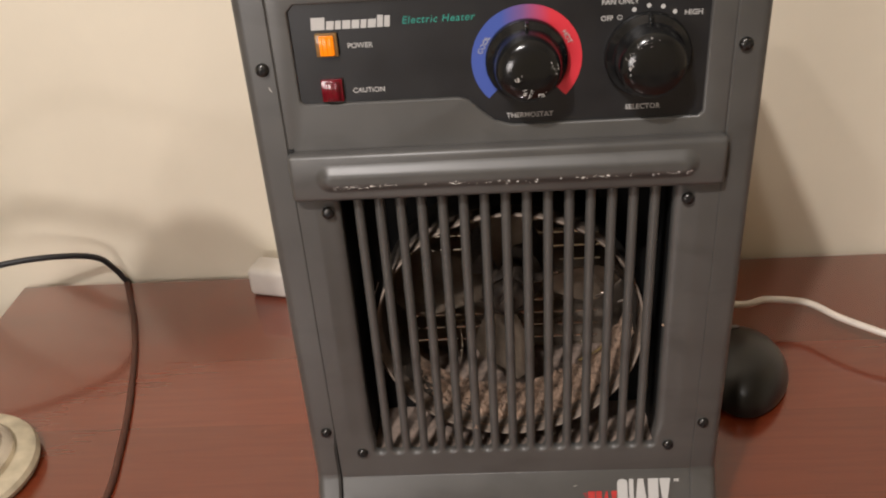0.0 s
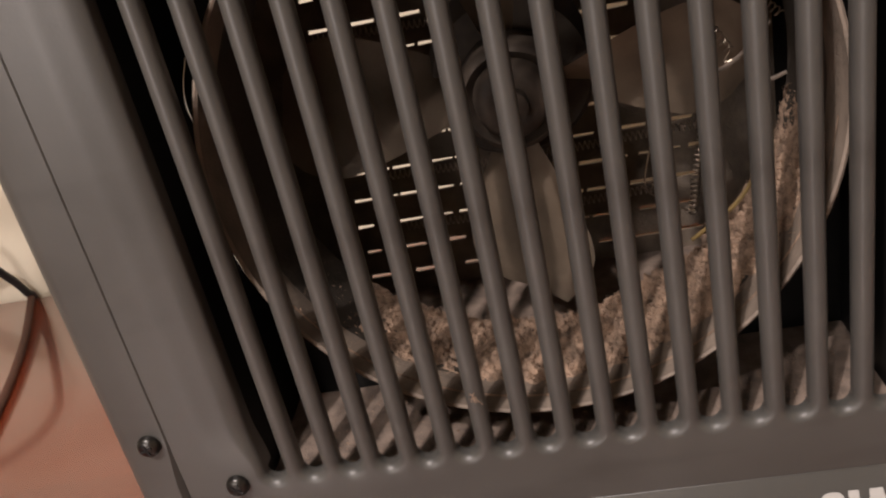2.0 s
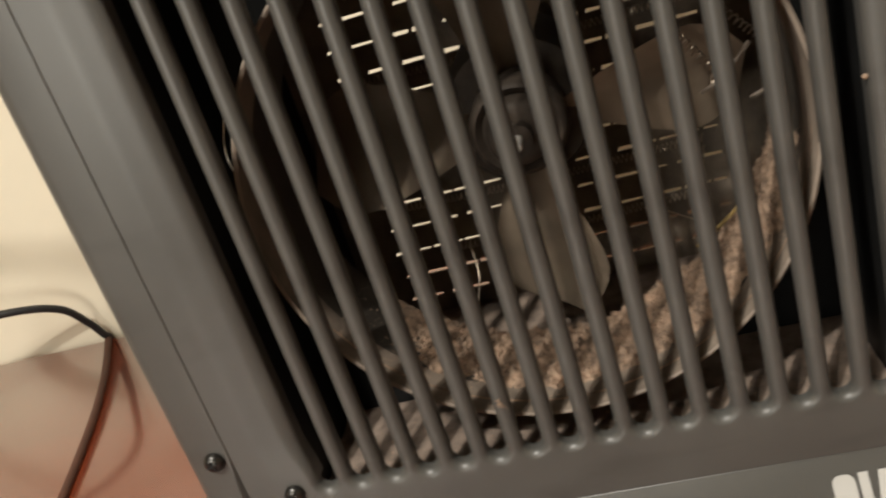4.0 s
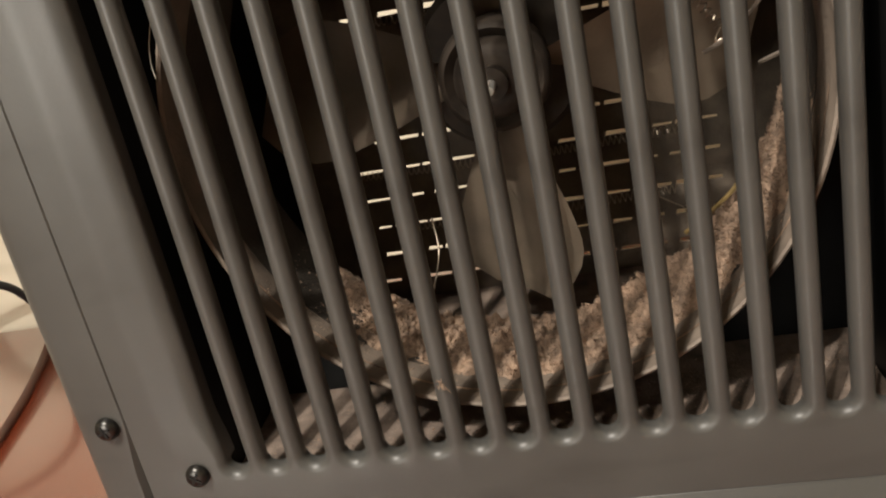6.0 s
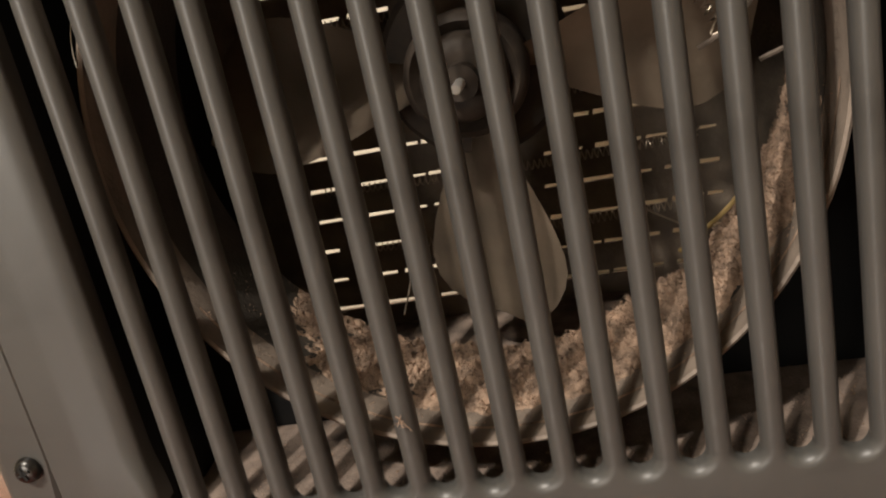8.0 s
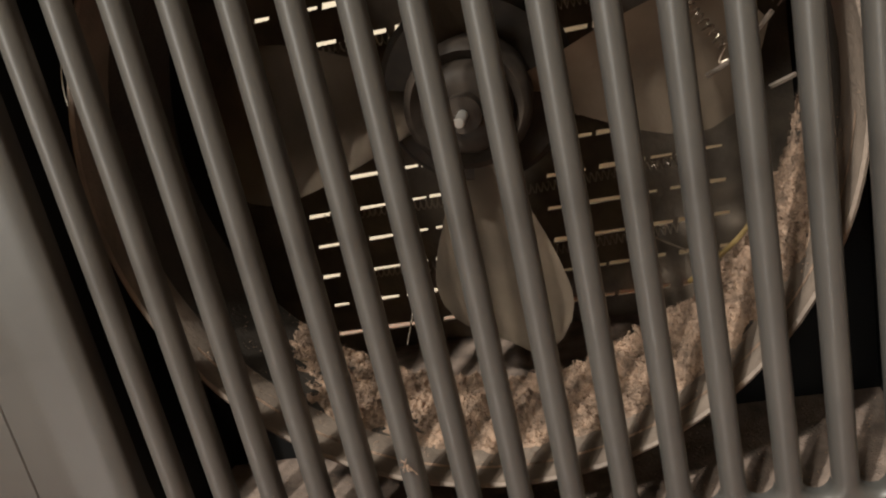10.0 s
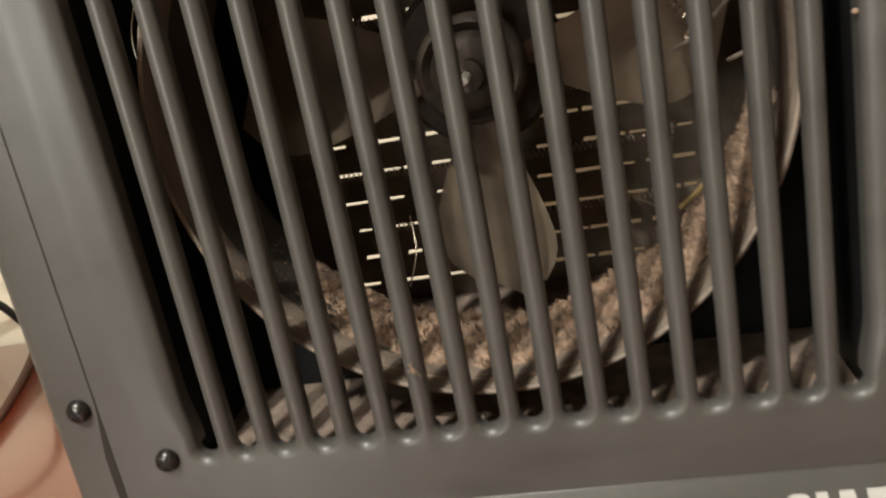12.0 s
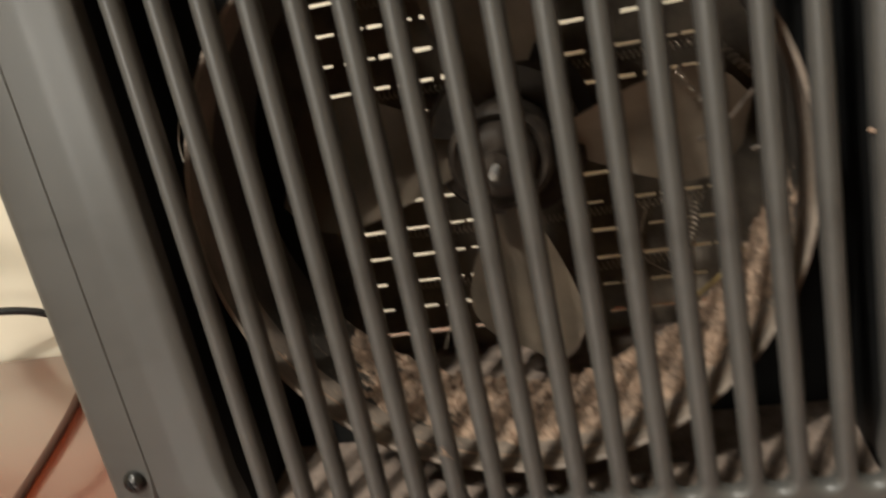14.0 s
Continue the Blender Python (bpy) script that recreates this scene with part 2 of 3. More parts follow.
def flat(curve, m):
    """The mesh of a filled curve or text, moved by m, as a bmesh."""
    ob = new("drawing", curve)
    bpy.context.view_layer.update()
    me = bpy.data.meshes.new_from_object(ob.evaluated_get(bpy.context.evaluated_depsgraph_get()))
    bm = bmesh.new()
    bm.from_mesh(me)
    bpy.data.objects.remove(ob)
    bpy.data.meshes.remove(me)
    bmesh.ops.remove_doubles(bm, verts=bm.verts[:], dist=1e-6)
    bmesh.ops.transform(bm, matrix=m, verts=bm.verts[:])
    return bm


def plate(loops, thick, bevel, m):
    """A plate with holes: closed loops of (x, y), the first one its outline, its front at height 0 of the drawing."""
    cu = bpy.data.curves.new("plate", "CURVE")
    cu.dimensions, cu.fill_mode = "2D", "BOTH"
    cu.extrude, cu.bevel_depth, cu.bevel_resolution = thick / 2 - bevel, bevel, 2
    cu.offset = -bevel
    for loop in loops:
        sp = cu.splines.new("POLY")
        sp.points.add(len(loop) - 1)
        for q, (x, y) in zip(sp.points, loop):
            q.co = (x, y, 0, 1)
        sp.use_cyclic_u = True
    return flat(cu, m @ Matrix.Translation((0, 0, -thick / 2)))


def writing(words, size, m, spacing=1.0, shear=0.0, bold=0.0, align="LEFT", wide=1.0):
    cu = bpy.data.curves.new("writing", "FONT")
    cu.body, cu.size, cu.space_character, cu.shear, cu.offset = words, size, spacing, shear, bold
    cu.extrude, cu.align_x, cu.resolution_u = 0.00008, align, 4
    return flat(cu, m @ Matrix.Diagonal((wide, 1, 1, 1)))


def on_front(x, z, y=0.0):
    return Matrix.Translation((x, y, z)) @ FACE


def rect(x0, z0, x1, z1, r=0.0, n=5):
    """A rectangle with rounded corners, anticlockwise."""
    if not r:
        return [(x0, z0), (x1, z0), (x1, z1), (x0, z1)]
    out = []
    for cx, cz, a in ((x1 - r, z0 + r, -90), (x1 - r, z1 - r, 0), (x0 + r, z1 - r, 90), (x0 + r, z0 + r, 180)):
        out += [(cx + r * math.cos(radians(a + 90 * k / n)), cz + r * math.sin(radians(a + 90 * k / n))) for k in range(n + 1)]
    return out


# ---- the room ----
WALL_Y = 0.362
def room():
    def slab(name, lo, hi, mat, label, category):
        return tagged(part(name, boxed(lo, hi), mat), label, category, kind="structure")
    slab("wall_north", (-1.9, WALL_Y, -0.75), (1.9, WALL_Y + 0.1, 1.65), M_WALL, "plain cream painted wall behind the desk", "wall")
    slab("wall_south", (-1.9, -2.4, -0.75), (1.9, -2.3, 1.65), M_WALL, "plain cream painted wall", "wall")
    slab("wall_west", (-2.0, -2.4, -0.75), (-1.9, WALL_Y + 0.1, 1.65), M_WALL, "plain cream painted wall", "wall")
    slab("wall_east", (1.9, -2.4, -0.75), (2.0, WALL_Y + 0.1, 1.65), M_WALL, "plain cream painted wall", "wall")
    slab("floor", (-2.0, -2.4, -0.85), (2.0, WALL_Y + 0.1, -0.75), M_FLOOR, "brown carpeted floor", "floor")
    slab("ceiling", (-2.0, -2.4, 1.65), (2.0, WALL_Y + 0.1, 1.75), M_CEIL, "white painted ceiling", "ceiling")


room()


def desk():
    d = thing("desk", "red-brown lacquered wooden desk against the wall", "desk", (0, 0, -0.75))
    def at(bm, name):
        bmesh.ops.translate(bm, verts=bm.verts[:], vec=(0, 0, 0.75))
        return part(name, bm, M_WOOD, d)
    top = bmesh.new()
    box(top, (-0.486, -0.36, -0.03), (0.95, WALL_Y - 0.006, 0), 0.003, 3)
    at(top, "desktop")
    at(boxed((-0.47, -0.34, -0.74), (-0.44, 0.34, -0.031), 0.002), "side_panel")
    at(boxed((0.90, -0.34, -0.74), (0.93, 0.34, -0.031), 0.002), "side_panel")
    at(boxed((-0.439, 0.31, -0.5), (0.899, 0.33, -0.031), 0.002), "back_panel")


desk()

# ---- the heater ----
HW, SEAM, TOP, FOOT, CREASE = 0.1183, 0.1029, 0.388, 0.004, 0.0768
PITCH, BARS = 0.0104, 15
DEPTH = 0.125
FLARE = 0.55
heater = thing("electric_heater", "dark grey steel electric fan heater with slatted grille, standing on desk", "heater")


def front_y(z):
    return -FLARE * max(0.0, CREASE - z)


def bend(bm):
    """Leans what lies below the crease outwards."""
    for v in bm.verts:
        v.co.y += front_y(v.co.z)


def housing():
    # wrap-round shell with rounded front corners
    r, n = 0.005, 5
    prof = [(SEAM + 0.0006, 0.0)]
    prof += [(HW - r + r * math.sin(radians(90 * k / n)), r - r * math.cos(radians(90 * k / n))) for k in range(n + 1)]
    prof += [(HW, DEPTH - 0.004), (HW - 0.004, DEPTH)]
    zs = [FOOT, 0.03, 0.055, CREASE - 0.002, CREASE, CREASE + 0.002, 0.098, 0.113, 0.2, 0.3, TOP]
    for s in (-1, 1):
        bm = bmesh.new()
        grid = [[bm.verts.new((s * x, y + front_y(z) * max(0, 1 - y / DEPTH), z)) for x, y in prof] for z in zs]
        inner = [[bm.verts.new((s * (x - 0.0015), y + 0.0015 + front_y(z) * max(0, 1 - y / DEPTH), z)) for x, y in prof] for z in zs]
        for g in (grid, inner):
            for a, b in zip(g, g[1:]):
                for k in range(len(prof) - 1):
                    bm.faces.new((a[k], a[k + 1], b[k + 1], b[k]))
        for a, b in zip(range(len(zs) - 1), range(1, len(zs))):
            bm.faces.new((grid[a][0], grid[b][0], inner[b][0], inner[a][0]))
        if s < 0:
            for g in (grid, inner):
                for z, row in zip(zs, g):
                    row[0].co.x -= 0.0019 * max(0, min(1, (0.113 - z) / 0.014))
        part("side_shell", bm, M_STEEL, heater)
    part("top_cover", boxed((-HW, 0.001, TOP + 0.0005), (HW, DEPTH, TOP + 0.004), 0.0015), M_STEEL, heater)
    part("base_pan", boxed((-HW + 0.004, -0.03, FOOT - 0.004), (HW - 0.004, DEPTH - 0.002, FOOT - 0.0005)), M_INNER, heater)


housing()


SLOT, SLOT_Z, DEEP, ROLL = 0.0027, 0.0977, 0.0029, PITCH / 2 - 0.0027


def pressed(d, roll=ROLL):
    """How far back the pressed sheet rolls at a distance d from the edge of a slot."""
    return DEEP * (1 - math.sqrt(max(0.0, 1 - (1 - min(d, roll) / roll) ** 2)))


def ease(v, lo, hi):
    u = max(0.0, min(1.0, (v - lo) / (hi - lo)))
    return u * u * (3 - 2 * u)


def strip(bm, rows):
    for p, q in zip(rows, rows[1:]):
        for k in range(len(p) - 1):
            bm.faces.new((p[k], p[k + 1], q[k + 1], q[k]))


def front_grille():
    # one pressed sheet: a rolled, round-ended foot for each slot
    low = SLOT_Z - 0.0085
    bm = bmesh.new()
    cuts = [0.0, 0.04, 0.1, 0.2, 0.32, 0.46, 0.62, 0.8, 1.0]
    for i in range(16):
        c = (i - 7.5) * PITCH
        rows = []
        corner = math.degrees(math.atan2(0.0085, PITCH / 2))
        for ang in sorted([180 + 7.5 * k for k in range(25)] + [180 + corner, 360 - corner]):
            ang = radians(ang)
            ca, sa = math.cos(ang), math.sin(ang)
            far = min(PITCH / 2 / abs(ca) if abs(ca) > 1e-6 else 9, 0.0085 / -sa if sa < -1e-6 else 9)
            row = [bm.verts.new((c + SLOT * ca, DEEP + 0.0014, SLOT_Z + SLOT * sa))]
            near = min(ROLL, far - SLOT)
            ds = [near * u for u in cuts] + ([far - SLOT] if far - SLOT > near + 1e-6 else [])
            while len(ds) < len(cuts) + 1:
                ds.append(ds[-1])
            for d in ds:
                row.append(bm.verts.new((c + (SLOT + d) * ca, pressed(d), SLOT_Z + (SLOT + d) * sa)))
            rows.append(row)
        strip(bm, rows)
    edge = 8 * PITCH
    for x0, z0, x1, z1 in ((-SEAM, CREASE, SEAM, low), (-SEAM, low, -edge, SLOT_Z), (edge, low, SEAM, SLOT_Z)):
        bm.faces.new([bm.verts.new((x, 0, z)) for x, z in ((x0, z0), (x1, z0), (x1, z1), (x0, z1))])
    # wide rolled cheeks that fall gently towards the opening from a soft crease
    zs = [SLOT_Z, 0.100, 0.102, 0.104, 0.1065, 0.109, 0.112, 0.116, 0.13, 0.18, 0.23, 0.2665]
    for s in (-1, 1):
        rows = []
        for z in zs:
            x_in = 7.5 * PITCH + SLOT + 0.0014 * ease(z, 0.099, 0.112)
            up = ease(z, 0.0995, 0.118)
            roll = ROLL + 0.0036 * up
            row = [bm.verts.new((s * x_in, DEEP + 0.0045, z))]
            for d in [roll * u for u in cuts] + [roll + (0.0945 - x_in - roll) * u for u in (0.25, 0.5, 0.75, 0.9, 1.0)] + [0.0958 - x_in]:
                slope = 0.0009 * up * (1 - ease(x_in + d, 0.0865, 0.0950))
                row.append(bm.verts.new((s * (x_in + d), pressed(d, roll) + slope, z)))
            row.append(bm.verts.new((s * SEAM, 0, z)))
            row.append(bm.verts.new((s * SEAM, 0.004, z)))
            rows.append(row)
        strip(bm, rows)
    bmesh.ops.remove_doubles(bm, verts=bm.verts[:], dist=2e-6)
    bmesh.ops.dissolve_degenerate(bm, edges=bm.edges[:], dist=1e-6)
    part("grille_panel", bm, M_STEEL, heater, sharp=70)
    # half-round bars between the slots
    me = None
    for i in range(BARS):
        if me is None:
            bm = bmesh.new()
            prof = [(-ROLL + ROLL * u, pressed(ROLL * u)) for u in cuts]
            prof += [(-x, y) for x, y in prof[-2::-1]]
            prof += [(ROLL - 0.0002, DEEP + 0.0014), (-ROLL + 0.0002, DEEP + 0.0014)]
            rows = [[bm.verts.new((x, y, z)) for x, y in prof + prof[:1]] for z in (SLOT_Z, 0.12, 0.2, 0.2665)]
            strip(bm, rows)
            bmesh.ops.remove_doubles(bm, verts=bm.verts[:], dist=1e-6)
            ob = part("bar", bm, M_STEEL, heater, sharp=60)
            me = ob.data
        else:
            ob = new("bar", me)
            ob.parent = heater
        ob.location.x = (i - 7) * PITCH
    # near-black strip that puts shade into the open seam
    part("seam_shade_strip", boxed((-SEAM - 0.006, 0.0062, CREASE - 0.06), (-SEAM + 0.004, 0.0070, 0.26)), M_INNER, heater)
    # lower skirt with a row of round-topped slots
    holes = []
    for i in range(17):
        c = 0.0864 - PITCH * i
        top = [(c + 0.0031 * math.cos(radians(a)), 0.0529 + 0.0031 * math.sin(radians(a))) for a in range(0, 181, 20)]
        holes.append([(c - 0.0031, 0.02), (c + 0.0031, 0.02)] + top)
    bm = plate([rect(-SEAM, FOOT + 0.002, SEAM, CREASE), *holes], 0.003, 0.0007, on_front(0, 0))
    bend(bm)
    part("lower_skirt", bm, M_STEEL, heater)
    # near-black sheet added as the shade behind the skirt slots
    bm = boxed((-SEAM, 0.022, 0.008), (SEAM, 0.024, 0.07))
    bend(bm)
    part("skirt_slot_shade", bm, M_INNER, heater)


front_grille()


def handle():
    bm = boxed((-0.1032, -0.007, 0.2650), (0.1034, 0.004, 0.2895), 0.0028, 3)
    ledge = part("handle", bm, M_STEEL, heater)
    # solid black block that paints the dark of a gap
    part("corner_gap_shade", boxed((-0.1027, -0.0010, 0.2892), (-0.1000, -0.0003, 0.2910), 0.0003), M_RECESS_SHADE, heater, "small black block as the dark of a gap at the ledge's end")
    # softly swelling rib pressed out of the ledge
    bm = bmesh.new()
    rows = []
    for i in range(121):
        x = -0.0905 + 0.1815 * i / 120
        row = []
        for j in range(25):
            z = 0.2690 + 0.0168 * j / 24
            d = 0.0079 - math.hypot(max(0.0, abs(x - 0.0002) - 0.0828), z - 0.2774)
            row.append(bm.verts.new((x, -0.0070 - 0.0034 * ease(d, 0.0, 0.0062) + 0.0002 * (d < 0.0002), z)))
        rows.append(row)
    strip(bm, rows)
    rib = part("raised_rib", bm, M_STEEL, ledge, sharp=80)
    # flakes of bare metal along the rib's lower shoulder
    rng = random.Random(7)
    bm = bmesh.new()
    for k in range(110):
        u = rng.random()
        x = -0.086 + 0.172 * u
        if 0.18 < u < 0.34 or 0.78 < u < 0.83:
            if rng.random() < 0.85:
                continue
        z = 0.2738 + rng.gauss(0, 0.0006) + 0.0006 * math.sin(9 * u)
        n = rng.randint(4, 6)
        sx, sz = rng.uniform(0.0002, 0.0012), rng.uniform(0.00014, 0.0004)
        y = -0.01036 + 0.0018 * max(0, (0.2758 - z) / 0.004) ** 2
        bm.faces.new([bm.verts.new((x + sx * math.cos(2 * math.pi * q / n) * rng.uniform(0.5, 1), y, z + sz * math.sin(2 * math.pi * q / n) * rng.uniform(0.5, 1))) for q in range(n)])
    tagged(part("paint_chips", bm, M_CHIP, rib, "bare metal paint chips"), kind="stuff")


handle()


def control_panel():
    # upper sheet with a window in the shape of the printed plate
    shape = [(-0.0935, 0.3125 + 0.002), (-0.0915, 0.3125), (-0.020, 0.3125), (-0.0155, 0.3110), (-0.010, 0.3055), (-0.004, 0.3005), (0.004, 0.2980),
             (0.0895, 0.2980), (0.0915, 0.3000), (0.0915, 0.3555), (0.0885, 0.3585), (-0.0905, 0.3585), (-0.0935, 0.3555)]
    bm = plate([rect(-SEAM, 0.2665, SEAM, TOP), shape], 0.003, 0.0011, on_front(0, 0))
    part("upper_panel", bm, M_STEEL, heater)
    p = part("control_plate", boxed((-0.096, 0.0016, 0.2955), (0.0945, 0.0027, 0.361)), M_BLACK, heater, "black printed control plate")
    y = 0.0014

    def word(words, size, x, z, mat, name="printed_word", **kw):
        part(name, writing(words, size, on_front(x, z, y), **kw), mat, p)

    # maker's mark as plain blocks
    bm = bmesh.new()
    x = -0.0842
    for w, h in ((0.0062, 0.0056), (0.0034, 0.0038), (0.0026, 0.0038), (0.0036, 0.0038), (0.0034, 0.0038), (0.0026, 0.0038), (0.0036, 0.0038), (0.0026, 0.0054), (0.0024, 0.0050)):
        vs = [bm.verts.new((x + a, y, 0.3468 + b)) for a, b in ((0, 0), (w, 0), (w + 0.0006, h), (0.0006, h))]
        bm.faces.new(vs)
        part("maker_mark", bm, M_WHITE, p)
        bm = bmesh.new()
        x += w + 0.0006
    bm.free()
    word("Electric Heater", 0.0047, -0.0436, 0.3477, M_GREEN, shear=0.2, spacing=1.10)
    word("POWER", 0.0033, -0.0688, 0.3380, M_WHITE, bold=0.00004)
    word("CAUTION", 0.0033, -0.0686, 0.3170, M_WHITE, bold=0.00004)
    word("THERMOSTAT", 0.0034, 0.0015, 0.3010, M_WHITE, bold=0.00004)
    word("SELECTOR", 0.0034, 0.0560, 0.3024, M_WHITE, bold=0.00004)
    word("OFF", 0.0031, 0.0438, 0.3440, M_WHITE, bold=0.00004)
    word("FAN ONLY", 0.0033, 0.0440, 0.3510, M_WHITE, bold=0.00004)
    word("HIGH", 0.0033, 0.0800, 0.3448, M_WHITE, bold=0.00004)
    for x, z in ((0.0582, 0.3482), (0.0645, 0.3497), (0.0706, 0.3490), (0.0758, 0.3465)):
        part("printed_dot", revolve([(0.0010, 0), (0.0010, 0.0002), (0, 0.0002)], 16, on_front(x, z, y + 0.0001)), M_WHITE, p)
    part("printed_circle", revolve([(0.0011, 0), (0.0011, 0.0002), (0.0008, 0.0002), (0.0008, 0)], 20, on_front(0.0521, 0.3452, y + 0.0001)), M_WHITE, p)
    # coloured arc round the thermostat
    bm = bmesh.new()
    rows = []
    for k in range(61):
        a = radians(-45 + 270 * k / 60)
        rows.append([bm.verts.new((r * math.cos(a), 0, r * math.sin(a))) for r in (0.0165, 0.0248)])
    for a, b in zip(rows, rows[1:]):
        bm.faces.new((a[0], a[1], b[1], b[0]))
    arc = part("temperature_arc", bm, M_DIAL, p, "blue to red temperature arc")
    arc.location = (0.0112, y, 0.3285)
    for words, ang, turn in (("COOL", 158, 60), ("HOT", 28, -62)):
        a = radians(ang)
        m = Matrix.Translation((0.0112 + 0.0207 * math.cos(a), y - 0.0003, 0.3285 + 0.0207 * math.sin(a))) @ FACE @ Matrix.Rotation(radians(turn), 4, "Z") @ Matrix.Translation((0, -0.0013, 0))
        part("printed_word", writing(words, 0.0031, m, align="CENTER"), M_WHITE, p)
    # indicator lamps
    for z, mat, lab in ((0.3402, M_AMBER, "lit amber power indicator"), (0.3190, M_REDLENS, "unlit red caution indicator")):
        bz = part("indicator", boxed((-0.0828, -0.0006, z - 0.0053), (-0.0728, 0.002, z + 0.0053), 0.0006), M_CLEAR if mat is M_AMBER else M_REDLENS, p, lab)
        part("lens", boxed((-0.0808, -0.0022, z - 0.0044), (-0.0744, 0.0008, z + 0.0044), 0.0005), mat, bz)
        for k in range(3):
            part("lens_ridge", boxed((-0.0801 + 0.002 * k, -0.0027, z - 0.0038), (-0.0792 + 0.002 * k, -0.0018, z + 0.0042), 0.0002), mat, bz)
    # knobs
    def knob(x, z, r, lab, worn):
        skirt = [(0, 0), (r, 0), (r, 0.0025), (r * 0.96, 0.0040), (r * 0.84, 0.0052), (r * 0.80, 0.0075), (r * 0.775, 0.0150),
                 (r * 0.72, 0.0175), (r * 0.60, 0.0192), (r * 0.38, 0.0201), (0, 0.0204)]
        k = part("knob", revolve(skirt, 64, on_front(x, z, y)), M_KNOB, p, lab, sharp=60)
        part("pointer", boxed((x - 0.0009, y - 0.0070, z + r * 0.76), (x + 0.0009, y - 0.003, z + r * 0.985), 0.0004), M_KNOB, k)
        rng = random.Random(worn)
        bm = bmesh.new()
        spots = ((200, 0.28, 9), (262, 0.50, 11), (300, 0.62, 10), (10, 0.60, 8)) if worn == 3 else ((178, 0.56, 9), (155, 0.60, 8), (120, 0.62, 6), (90, 0.62, 5))
        for deg, far, count in spots:
            for q in range(count):
                a, rr = radians(deg) + rng.gauss(0, 0.13), min(0.68, far + rng.gauss(0, 0.05)) * r
                cx, cz = x + rr * math.cos(a), z + rr * math.sin(a)
                d, l, w = a + rng.uniform(0.6, 2.4), rng.uniform(0.0002, 0.0009), rng.uniform(0.00005, 0.0002)
                top = 0.0204 - 0.0003 * min(1, rr / r / 0.38) - 0.0009 * max(0, (rr / r - 0.38) / 0.22) - 0.0008 * max(0, (rr / r - 0.60) / 0.12)
                bm.faces.new([bm.verts.new((cx + l * math.cos(d + t) * k2, y - top - 0.00025, cz + l * math.sin(d + t) * k2)) for t, k2 in ((0, 1), (1.57, w / l), (3.14, 1), (4.71, w / l))])
        tagged(part("scratches", bm, M_CHIP, k, "pale scratches"), kind="stuff")
    knob(0.0112, 0.3285, 0.0186, "glossy black thermostat knob with scratches", 3)
    knob(0.0648, 0.3280, 0.0192, "glossy black selector knob", 5)


control_panel()


def model_mark():
    """Red and white mark of plain shapes on the sloping skirt."""
    def shape(pts, mat, lift=0.0006):
        bm = bmesh.new()
        bm.faces.new([bm.verts.new((x, -lift, z)) for x, z in pts])
        bend(bm)
        part("mark_shape", bm, mat, heater)
    x = 0.0427
    for w, top in ((0.0040, 0.0), (0.0034, 0.0), (0.0040, 0.0016), (0.0036, -0.0010)):
        t = max(top, 0)
        b = max(-top, 0)
        shape([(x + b, 0.0588), (x + w - b, 0.0588), (x + w + 0.0005 - t, 0.0662), (x + 0.0005 + t, 0.0662)], M_RED)
        x += w + 0.0007
    for k in range(6):
        z = 0.0592 + 0.0011 * k
        n = 0.0009 + 0.0006 * (k % 3)
        shape([(0.0424 - n, z), (0.0424, z), (0.0424, z + 0.0005), (0.0424 - n, z + 0.0005)], M_RED)
    shape(rect(0.0603, 0.0590, 0.0663, 0.0722, 0.0022), M_WHITE)
    shape(rect(0.0672, 0.0590, 0.0698, 0.0722), M_WHITE)
    shape([(0.0706, 0.0590), (0.0775, 0.0590), (0.0756, 0.0722), (0.0724, 0.0722)], M_WHITE)
    shape(rect(0.0783, 0.0590, 0.0843, 0.0722), M_WHITE)
    shape([(0.0866, 0.0590), (0.0892, 0.0590), (0.0913, 0.0722), (0.0849, 0.0722)], M_WHITE)
    for x0, x1 in ((0.0934, 0.0944), (0.0948, 0.0962)):
        shape(rect(x0, 0.0703, x1, 0.0718), M_WHITE)


model_mark()


def paint_scratches():
    """Short bare scratches on the skirt and beside the upper screw."""
    for pts, low in ((((0.0340, 0.0690), (0.0355, 0.0692), (0.0369, 0.0697), (0.0366, 0.0694), (0.0354, 0.06905)), True),
                     (((-0.1072, 0.3225), (-0.1062, 0.3208), (-0.1056, 0.3196), (-0.1064, 0.3204), (-0.1070, 0.3216)), False)):
        bm = bmesh.new()
        bm.faces.new([bm.verts.new((x, -0.0006 if low else -0.0002, z)) for x, z in pts])
        if low:
            bend(bm)
        part("scratch", bm, M_CHIP, heater, "pale bare scratch")


paint_scratches()


